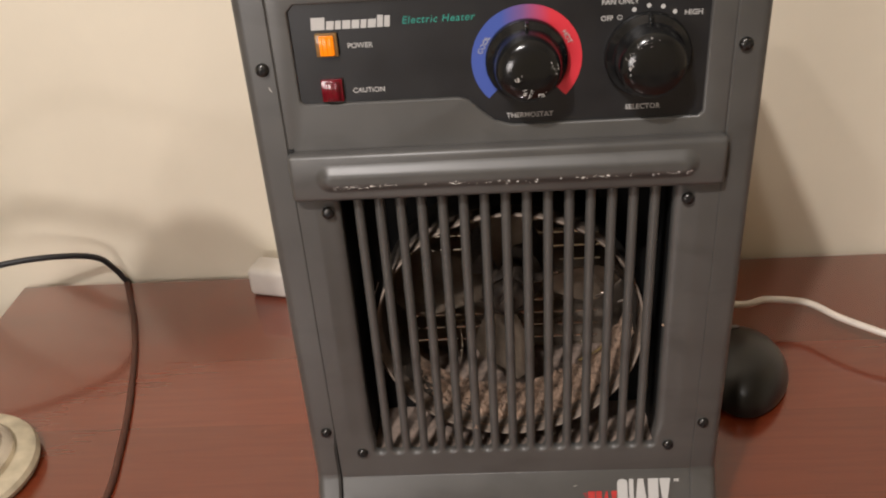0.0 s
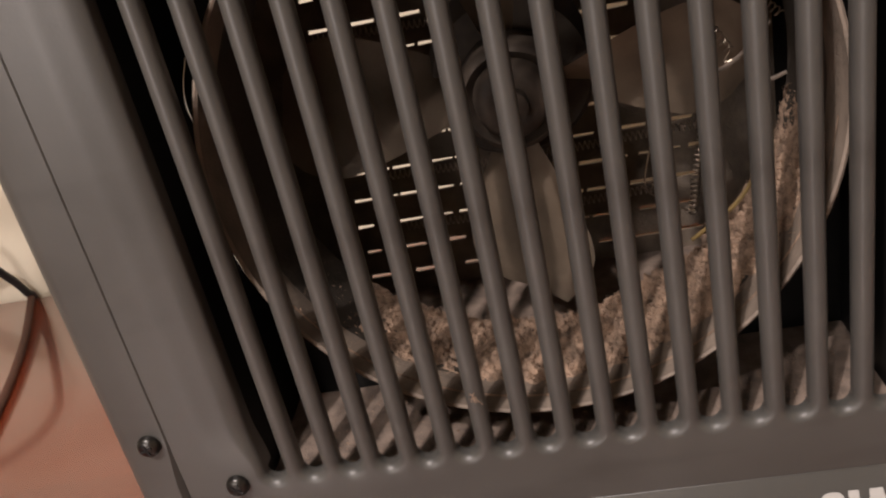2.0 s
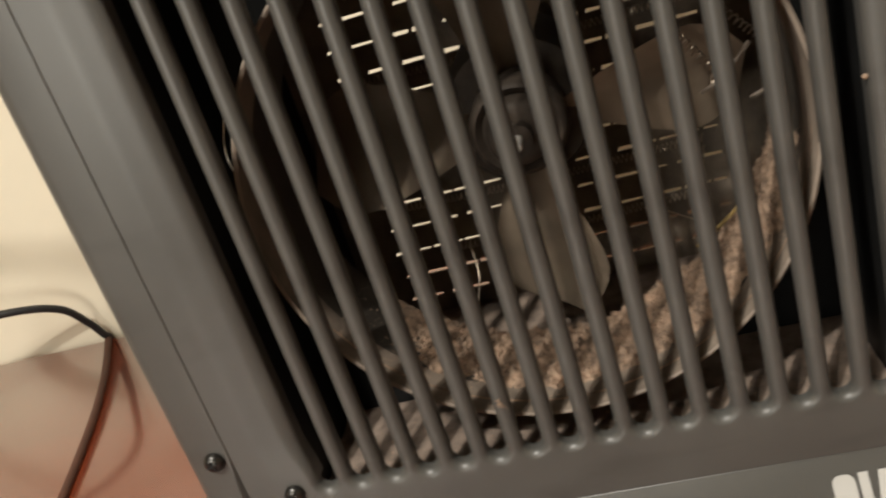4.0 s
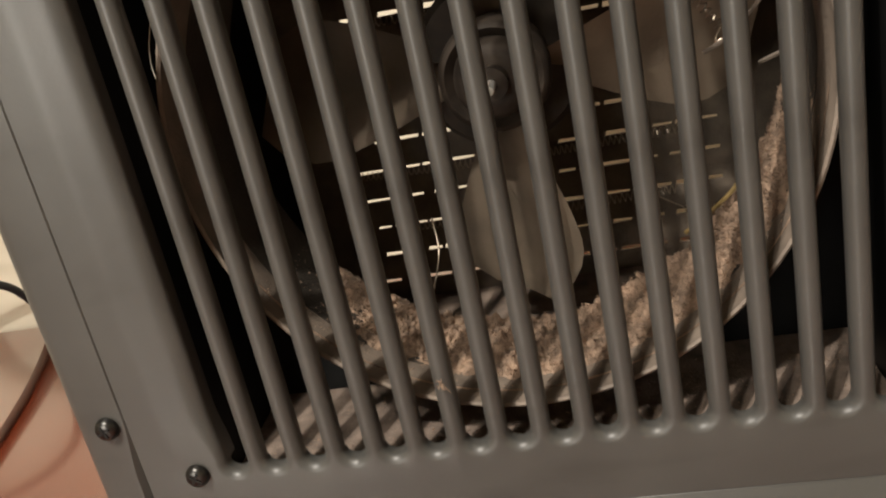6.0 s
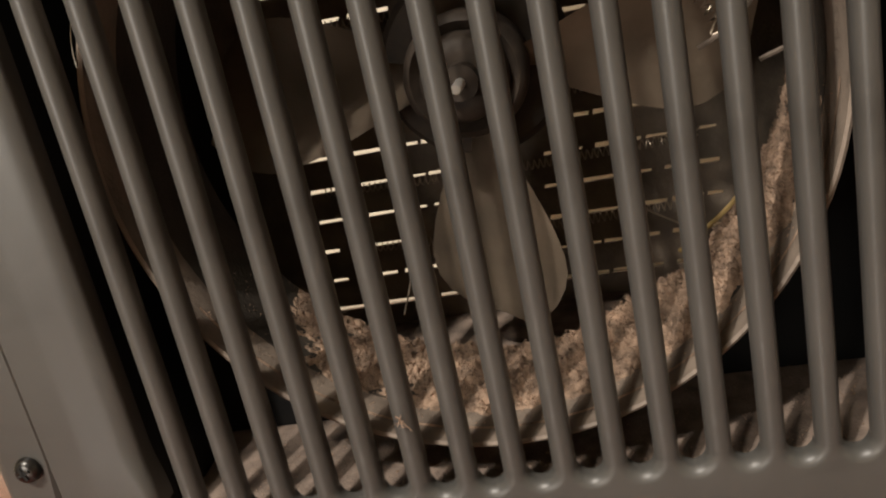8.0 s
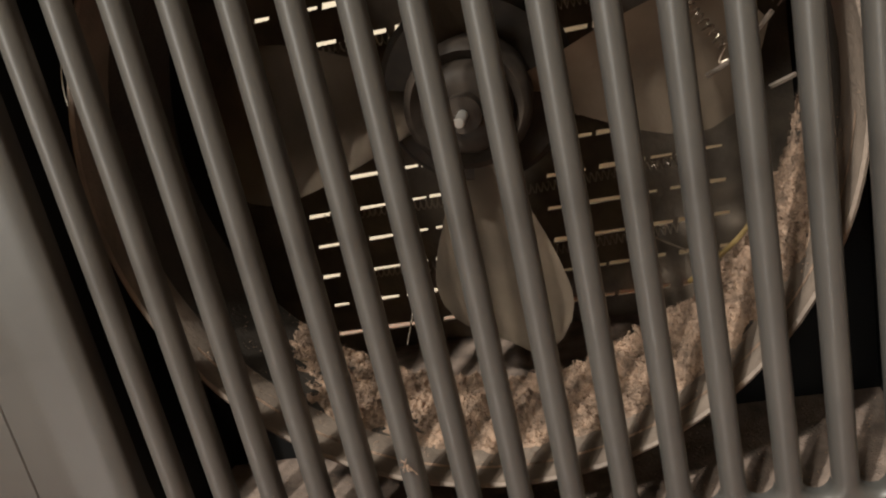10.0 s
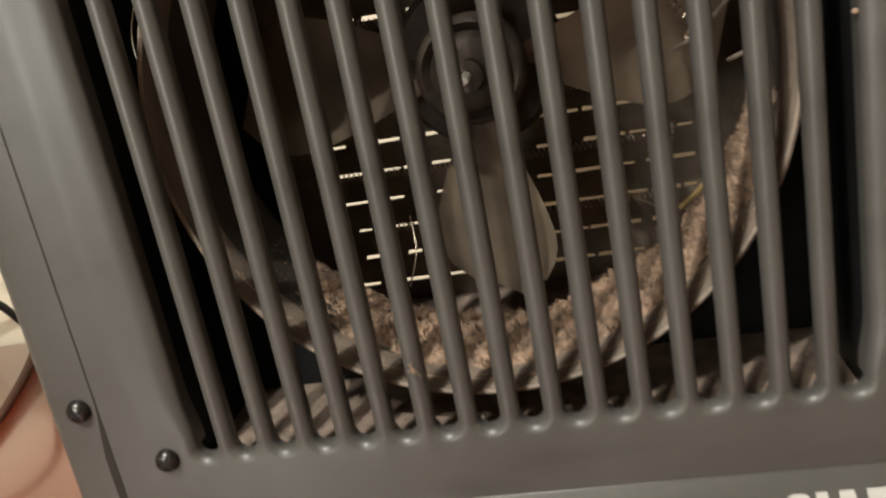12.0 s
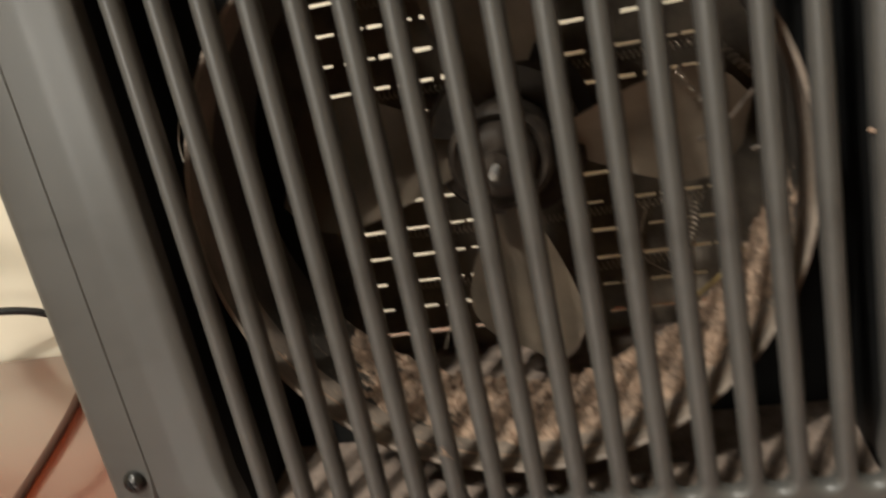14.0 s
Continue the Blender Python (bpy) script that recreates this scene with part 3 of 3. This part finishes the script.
def screws():
    first = None
    for x, z, turn, y in ((-0.1085, 0.3305, 20, 0), (0.1075, 0.3310, 50, 0), (-0.1080, 0.1125, 70, 0), (0.1075, 0.1122, 10, 0),
                       (-0.0885, 0.0960, 35, 0), (0.0888, 0.0962, 60, 0), (-0.0882, 0.2560, 15, 0), (0.0880, 0.2556, 40, 0)):
        if first is None:
            head = part("screw", revolve([(0, 0), (0.0031, 0), (0.0031, 0.0007), (0.0027, 0.0016), (0.0019, 0.0021), (0, 0.0023)], 28, FACE), M_SCREW, heater, sharp=50)
            # solid black cross on the head in place of a shaded recess
            bm = boxed((-0.0017, -0.0025, -0.0003), (0.0017, -0.0016, 0.0003))
            box(bm, (-0.0003, -0.0025, -0.0017), (0.0003, -0.0016, 0.0017))
            slot = part("cross_recess_shade", bm, M_RECESS_SHADE, head)
            first = (head, slot)
        else:
            head = new("screw", first[0].data)
            head.parent = heater
            slot = new("cross_recess_shade", first[1].data)
            slot.parent = head
        head.location, head.rotation_euler = (x, y - 0.0002, z), (0, radians(turn), 0)


screws()

# ---- inside the heater ----
CZ, RING = 0.1736, 0.0724
BACK = 0.106


def inside():
    part("inner_floor", boxed((-0.0822, 0.0042, 0.0885), (0.0822, BACK, 0.0905)), M_GRIME, heater, "dusty inner floor")
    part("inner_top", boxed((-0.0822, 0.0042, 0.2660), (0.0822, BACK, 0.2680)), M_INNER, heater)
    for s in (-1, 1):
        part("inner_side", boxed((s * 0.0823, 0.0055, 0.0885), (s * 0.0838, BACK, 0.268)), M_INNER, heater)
    # round duct with a flared lip
    turn = Matrix.Translation((0, 0, CZ)) @ Matrix.Rotation(radians(-90), 4, "X")
    prof = [(RING - 0.0006, 0.0074), (RING, 0.0070), (RING + 0.0006, 0.0074), (RING + 0.0004, 0.0130), (RING - 0.0002, 0.0145), (RING - 0.0002, 0.0200),
            (RING - 0.0012, 0.0200), (RING - 0.0012, 0.0145), (RING - 0.0006, 0.0130), (RING - 0.0006, 0.0074)]
    part("duct_lip", revolve(prof, 96, turn), M_DUCT, heater, "dusty round sheet metal lip")
    # rest of the duct, much darker than its lip
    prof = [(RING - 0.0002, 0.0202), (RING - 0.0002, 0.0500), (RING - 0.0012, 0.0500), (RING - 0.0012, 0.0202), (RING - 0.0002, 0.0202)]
    part("duct", revolve(prof, 96, turn), M_DUCT_DEEP, heater, "dark round duct")
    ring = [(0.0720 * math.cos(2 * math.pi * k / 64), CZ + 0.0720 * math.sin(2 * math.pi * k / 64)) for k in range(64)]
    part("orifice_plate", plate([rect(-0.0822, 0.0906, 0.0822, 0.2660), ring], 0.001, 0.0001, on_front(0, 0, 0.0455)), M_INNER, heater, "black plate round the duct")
    # rear panel with two columns of inlet slots, choked with fluff in places
    rng = random.Random(21)
    holes = []
    for k in range(16):
        z = 0.098 + 0.0102 * k
        for x0, x1 in ((-0.0655, -0.0160), (0.0090, 0.0620)):
            x = x0 + rng.uniform(0, 0.002)
            while x < x1 - 0.003:
                far = min(x1, x + rng.uniform(0.005, 0.017))
                h = rng.uniform(0.00055, 0.0009)
                holes.append([(x, z - h), (far - 0.0003, z - h * 0.8), (far, z + h * 0.7), (x + 0.0004, z + h)])
                x = far + rng.choice((0.0006, 0.001, 0.0022, 0.0035))
    bm = plate([rect(-HW + 0.003, FOOT, HW - 0.003, TOP), *holes], 0.0012, 0.0001, on_front(0, 0, BACK))
    part("rear_panel", bm, M_REAR, heater, "dark rear panel with inlet slots")


inside()


def fan():
    hub = revolve([(0.0142, 0.060), (0.0146, 0.046), (0.0140, 0.0425), (0.0125, 0.0415), (0.0112, 0.0430), (0.0104, 0.0440), (0.0098, 0.0395), (0.0086, 0.0375), (0.0060, 0.0372), (0.0042, 0.0375), (0.0040, 0.0335), (0, 0.0335)],
                  48, Matrix.Translation((0, 0, CZ + 0.001)) @ Matrix.Rotation(radians(-90), 4, "X"))
    h = part("fan_hub", hub, M_HUB, heater, "dark ridged fan hub", sharp=60)
    part("shaft_end", revolve([(0.0012, 0.034), (0.0012, 0.0262), (0.0010, 0.0254), (0, 0.0252)], 20, Matrix.Translation((0, 0, CZ + 0.001)) @ Matrix.Rotation(radians(-90), 4, "X")), M_SHAFT, h)
    me = None
    for k in range(4):
        if me is None:
            bm = bmesh.new()
            rows = []
            for i in range(15):
                u = i / 14
                r = 0.0125 + (0.0655 - 0.0125) * u
                span = radians(40 + 7 * math.sin(math.pi * u) - 6 * u) * math.sqrt(1 - 0.8 * (max(0.0, u - 0.72) / 0.28) ** 2)
                rows.append([bm.verts.new((r * math.cos(span * (j / 8 - 0.5)), 0.056 - 0.018 * (j / 8 - 0.5) + 0.003 * math.sin(math.pi * j / 8), r * math.sin(span * (j / 8 - 0.5)))) for j in range(9)])
            for a, b in zip(rows, rows[1:]):
                for j in range(8):
                    bm.faces.new((a[j], a[j + 1], b[j + 1], b[j]))
            r = bmesh.ops.solidify(bm, geom=bm.faces[:], thickness=0.0008)
            ob = part("fan_blade", bm, M_FAN, heater)
            me = ob.data
        else:
            ob = new("fan_blade", me)
            ob.parent = heater
        ob.location, ob.rotation_euler = (0, 0, CZ + 0.001), (0, radians(90 * k + 3), 0)
    part("motor", revolve([(0, 0.062), (0.022, 0.062), (0.024, 0.066), (0.024, 0.095), (0.020, 0.100), (0, 0.100)], 40, Matrix.Translation((0, 0, CZ + 0.001)) @ Matrix.Rotation(radians(-90), 4, "X")), M_HUB, heater)


fan()


def coil(points, turns, radius, wire=0.00022):
    """A helix of wire along a line of points."""
    pts = [Vector(p) for p in points]
    out, n = [], turns * 8
    for i in range(n + 1):
        t = i / n * (len(pts) - 1)
        k = min(int(t), len(pts) - 2)
        p = pts[k].lerp(pts[k + 1], t - k)
        d = (pts[k + 1] - pts[k]).normalized()
        u = d.cross(Vector((0, 1, 0.2))).normalized()
        v = d.cross(u)
        a = 2 * math.pi * turns * i / n
        out.append(p + radius * (math.cos(a) * u + math.sin(a) * v))
    return tube(out, wire, 5, 1)


def heating_wires():
    y = 0.094
    for k, (x0, x1, z) in enumerate(((-0.045, 0.046, 0.1205), (-0.055, 0.055, 0.1400), (-0.060, 0.060, 0.1595), (-0.060, 0.060, 0.1885), (-0.050, 0.050, 0.2175))):
        part("heating_coil", coil([(x0, y, z + 0.001), (0, y, z - 0.001), (x1, y, z)], int((x1 - x0) / 0.0017), 0.0013), M_WIRE, heater, "coiled heating wire")
    part("heating_coil", coil([(0.050, 0.06, 0.150), (0.047, 0.058, 0.138), (0.0455, 0.06, 0.1245)], 17, 0.0012), M_WIRE, heater, "coiled heating wire")
    part("heating_coil", coil([(0.0475, 0.0435, 0.1895), (0.0510, 0.0435, 0.1835), (0.0555, 0.0435, 0.1765)], 10, 0.0011), M_WIRE, heater, "coiled heating wire")
    part("heating_coil", coil([(0.0590, 0.0435, 0.1935), (0.0640, 0.0435, 0.1875), (0.0680, 0.0435, 0.1830)], 8, 0.0011), M_WIRE, heater, "coiled heating wire")
    for pts in (((0.0510, 0.0435, 0.1712), (0.0575, 0.0430, 0.1745), (0.0655, 0.0435, 0.1820)), ((0.0635, 0.0435, 0.1665), (0.0690, 0.0435, 0.1682))):
        part("terminal_strip", tube(pts, 0.0006, 6, 4), M_DUCT, heater, "dull metal terminal strip")
    for pts in (((0.036, 0.06, 0.150), (0.0325, 0.058, 0.138), (0.036, 0.06, 0.132), (0.044, 0.06, 0.1265)), ((-0.030, 0.075, 0.130), (-0.029, 0.07, 0.120), (-0.031, 0.06, 0.112)),
                ((0.0555, 0.0435, 0.1765), (0.0540, 0.0435, 0.1735), (0.0575, 0.0430, 0.1745))):
        part("lead_wire", tube(pts, 0.00028, 6, 5), M_WIRE, heater)


heating_wires()


def dust():
    """Fluff: short bent fibres and grains that lie on the lower duct and on the lip."""
    rng = random.Random(11)
    verts, faces = [], []

    def grain(p, s):
        b = len(verts)
        for q in range(4):
            verts.append(tuple(p[i] + rng.uniform(-1, 1) * s for i in range(3)))
        faces.extend([(b, b + 1, b + 2), (b, b + 2, b + 3), (b, b + 3, b + 1), (b + 1, b + 3, b + 2)])

    def depth(t, y):
        """How thick the fluff lies at a place along the arc and into the duct."""
        a = radians(208 + 146 * t)
        p = (math.cos(a) * 0.072, y, math.sin(a) * 0.072)
        big = 0.5 + 0.55 * noise.noise((p[0] * 90, p[1] * 90, p[2] * 90))
        mid = 0.42 * noise.noise((p[0] * 420, p[1] * 420, p[2] * 420 + 5))
        fine = 0.30 * noise.noise((p[0] * 900, p[1] * 900, p[2] * 900)) + 0.16 * noise.noise((p[0] * 2300, p[1] * 2300, p[2] * 2300))
        grow = max(0, min(1, (y - 0.0175 - 0.003 * noise.noise((t * 40, 0, 7))) / 0.008))
        ends = min(1, max(0.03, 4.0 * t - 0.2)) * min(1, 0.05 + 4.5 * (1 - t))
        return 0.0044 * grow * ends * max(0.0, big + mid + fine)

    nt_, ny = 420, 110
    for i in range(nt_ + 1):
        for j in range(ny + 1):
            t, y = i / nt_, 0.0125 + 0.0375 * j / ny
            a = radians(208 + 146 * t)
            r = RING - 0.0008 - depth(t, y)
            verts.append((r * math.cos(a), y, CZ + r * math.sin(a)))
    for i in range(nt_):
        for j in range(ny):
            q = i * (ny + 1) + j
            faces.append((q, q + 1, q + ny + 2, q + ny + 1))
    for k in range(30000):
        t = rng.betavariate(1.2, 1.2)
        y = 0.0130 + rng.random() ** 1.1 * 0.0365
        d = depth(t, y)
        if d < 0.0006 and rng.random() < 0.93:
            continue
        a = radians(208 + 146 * t)
        r = RING - 0.0010 - d - rng.random() * 0.0007
        grain((r * math.cos(a), y, CZ + r * math.sin(a)), rng.uniform(0.00012, 0.0004))
    for k in range(2600):
        x, y = rng.uniform(-0.081, 0.081), 0.0045 + rng.random() ** 1.4 * 0.05
        if (x * 1000 + 7 * noise.noise((x * 40, y * 40, 1))) < -70:
            continue
        grain((x, y, 0.0906 + rng.random() * 0.0004), rng.uniform(0.0001, 0.0004))
    me = bpy.data.meshes.new("dust")
    me.from_pydata(verts, [], faces)
    me.materials.append(M_DUST)
    ob = new("dust_fluff", me)
    ob.parent = heater
    tagged(ob, "brown grey dust fluff", kind="stuff")


dust()


def caught_lint():
    """A pale hair behind the bars, a bead of paint on the cheek and a tuft on one bar."""
    part("hair", tube([(-0.0690, 0.012, 0.2065), (-0.0712, 0.0115, 0.201), (-0.0724, 0.012, 0.196), (-0.0720, 0.012, 0.191)], 0.00014, 5, 6), M_LINT, heater, "thin pale hair")
    part("hair", tube([(-0.0735, 0.012, 0.157), (-0.0716, 0.012, 0.150), (-0.0692, 0.0125, 0.143)], 0.00013, 5, 6), M_LINT, heater, "thin pale hair")
    bm = bmesh.new()
    bmesh.ops.create_icosphere(bm, subdivisions=2, radius=0.0007, matrix=Matrix.Translation((0.0817, 0.0034, 0.178)))
    part("paint_bead", bm, M_DUST, heater, "small pale bead of paint")
    rng = random.Random(4)
    bm = bmesh.new()
    for k in range(22):
        a = Vector((-0.0208 + rng.gauss(0, 0.0006), -0.0006, 0.1135 + rng.gauss(0, 0.0009)))
        b = a + Vector((rng.gauss(0, 0.0008), -abs(rng.gauss(0, 0.0006)), rng.gauss(0, 0.0010)))
        w = Vector((0.00009, 0, 0.00006))
        bm.faces.new([bm.verts.new(p) for p in (a - w, b - w, b + w, a + w)])
    part("lint_tuft", bm, M_DUST, heater, "grey lint tuft")


caught_lint()
part("yellow_wire", tube([(0.059, 0.042, 0.141), (0.054, 0.040, 0.136), (0.048, 0.0405, 0.131), (0.042, 0.043, 0.1255)], 0.0006, 7, 5), M_YELLOW, heater, "dull yellow insulated wire")


# ---- things on the desk ----
def mouse():
    t = thing("computer_mouse", "dark grey computer mouse lying on the desk behind heater", "mouse", (0.186, 0.176, 0))
    bm = bmesh.new()
    bmesh.ops.create_uvsphere(bm, u_segments=40, v_segments=24, radius=1)
    for v in bm.verts:
        x, y, z = v.co
        wide = 0.036 * (1 - 0.10 * y * y)
        v.co = (x * wide * (1 + 0.06 * y), y * 0.054, max(0.0015, 0.004 + (0.0295 if z > 0 else 0.004) * z * (1 - 0.18 * y)))
    bmesh.ops.transform(bm, matrix=Matrix.Rotation(radians(-12), 4, "Z"), verts=bm.verts[:])
    b = part("body", bm, M_MOUSE, t)
    part("maker_mark", boxed((-0.010, 0.0285, 0.0262), (0.004, 0.0325, 0.0276), 0.0004), M_GREYDOT, t, "faint grey mark")


mouse()


def adapter():
    t = thing("power_adapter", "white plastic plug adapter lying on the desk by the wall", "adapter", (-0.215, 0.330, 0))
    bm = boxed((-0.026, -0.015, 0), (0.026, 0.015, 0.030), 0.006, 4)
    bmesh.ops.transform(bm, matrix=Matrix.Rotation(radians(-14), 4, "Z"), verts=bm.verts[:])
    b = part("body", bm, M_PLUG, t)
    for x, z in ((0.010, 0.013), (0.016, 0.013), (0.013, 0.008), (0.011, 0.0185), (0.017, 0.006)):
        part("socket_hole", boxed((x - 0.0012, -0.0195, z - 0.0012), (x + 0.0012, -0.0170, z + 0.0012), 0.0003), M_GREYDOT, t)


adapter()


def cord_thing(name, label, pts, r, mat):
    t = thing(name, label, "cord")
    part("cable", tube(pts, r, 12, 8), mat, t)


cord_thing("white_cord", "white plastic power cord looping over the desk", [(0.09, 0.30, 0.004), (0.15, 0.275, 0.012), (0.202, 0.248, 0.020), (0.227, 0.254, 0.020), (0.259, 0.247, 0.020), (0.279, 0.223, 0.020), (0.308, 0.197, 0.020), (0.36, 0.17, 0.012), (0.45, 0.13, 0.0034), (0.62, 0.10, 0.0032)], 0.0030, M_WCORD)
cord_thing("black_cord", "thin black power cord arching from the desk's back edge", [(-0.376, 0.3585, -0.05), (-0.377, 0.357, -0.004), (-0.3785, 0.353, 0.006), (-0.383, 0.349, 0.020), (-0.391, 0.337, 0.041), (-0.416, 0.320, 0.054), (-0.459, 0.300, 0.060), (-0.52, 0.27, 0.058), (-0.62, 0.24, 0.05)], 0.0029, M_CORD)
# solid line laid where a cord's reflection shows in the lacquer
cord_thing("cord_reflection", "thin dark brown line across the desk standing for a cord's reflection", [(-0.3775, 0.3535, 0.0012), (-0.353, 0.300, 0.0014), (-0.334, 0.250, 0.0014), (-0.319, 0.200, 0.0014), (-0.306, 0.150, 0.0014), (-0.297, 0.105, 0.0014), (-0.291, 0.065, 0.0014), (-0.292, 0.01, 0.0014)], 0.0026, M_CORD_REFLECTION)


def desk_lamp():
    t = thing("desk_lamp", "desk lamp with round cream base and worn chrome dome", "lamp", (-0.418, 0.087, 0))
    part("base_plate", revolve([(0, 0), (0.059, 0), (0.062, 0.002), (0.063, 0.006), (0.061, 0.010), (0.057, 0.012), (0.050, 0.0125), (0.047, 0.0115), (0, 0.0115)], 72), M_CREAM, t)
    part("dome", revolve([(0.0470, 0.0118), (0.0462, 0.0165), (0.043, 0.020), (0.040, 0.0215), (0.037, 0.026), (0.029, 0.032), (0.016, 0.036), (0.006, 0.037), (0.006, 0.045), (0, 0.045)], 72), M_CHROME, t, sharp=25)
    # arm and shade are unseen, added to cast the round shadow on the wall
    part("arm", tube([(0, 0, 0.044), (-0.09, -0.03, 0.16), (-0.12, -0.08, 0.34), (-0.04, -0.15, 0.515), (0.035, -0.175, 0.538), (0.089, -0.182, 0.514)], 0.0035, 12, 8), M_CHROME, t)
    shade = revolve([(0.010, 0.026), (0.020, 0.024), (0.042, 0.010), (0.056, -0.012), (0.0545, -0.0125), (0.041, 0.0085), (0.019, 0.0215), (0, 0.0235), (0, 0.026), (0.010, 0.026)], 64, Matrix.Translation((0.089, -0.182, 0.495)))
    part("shade", shade, M_CREAM, t)


desk_lamp()
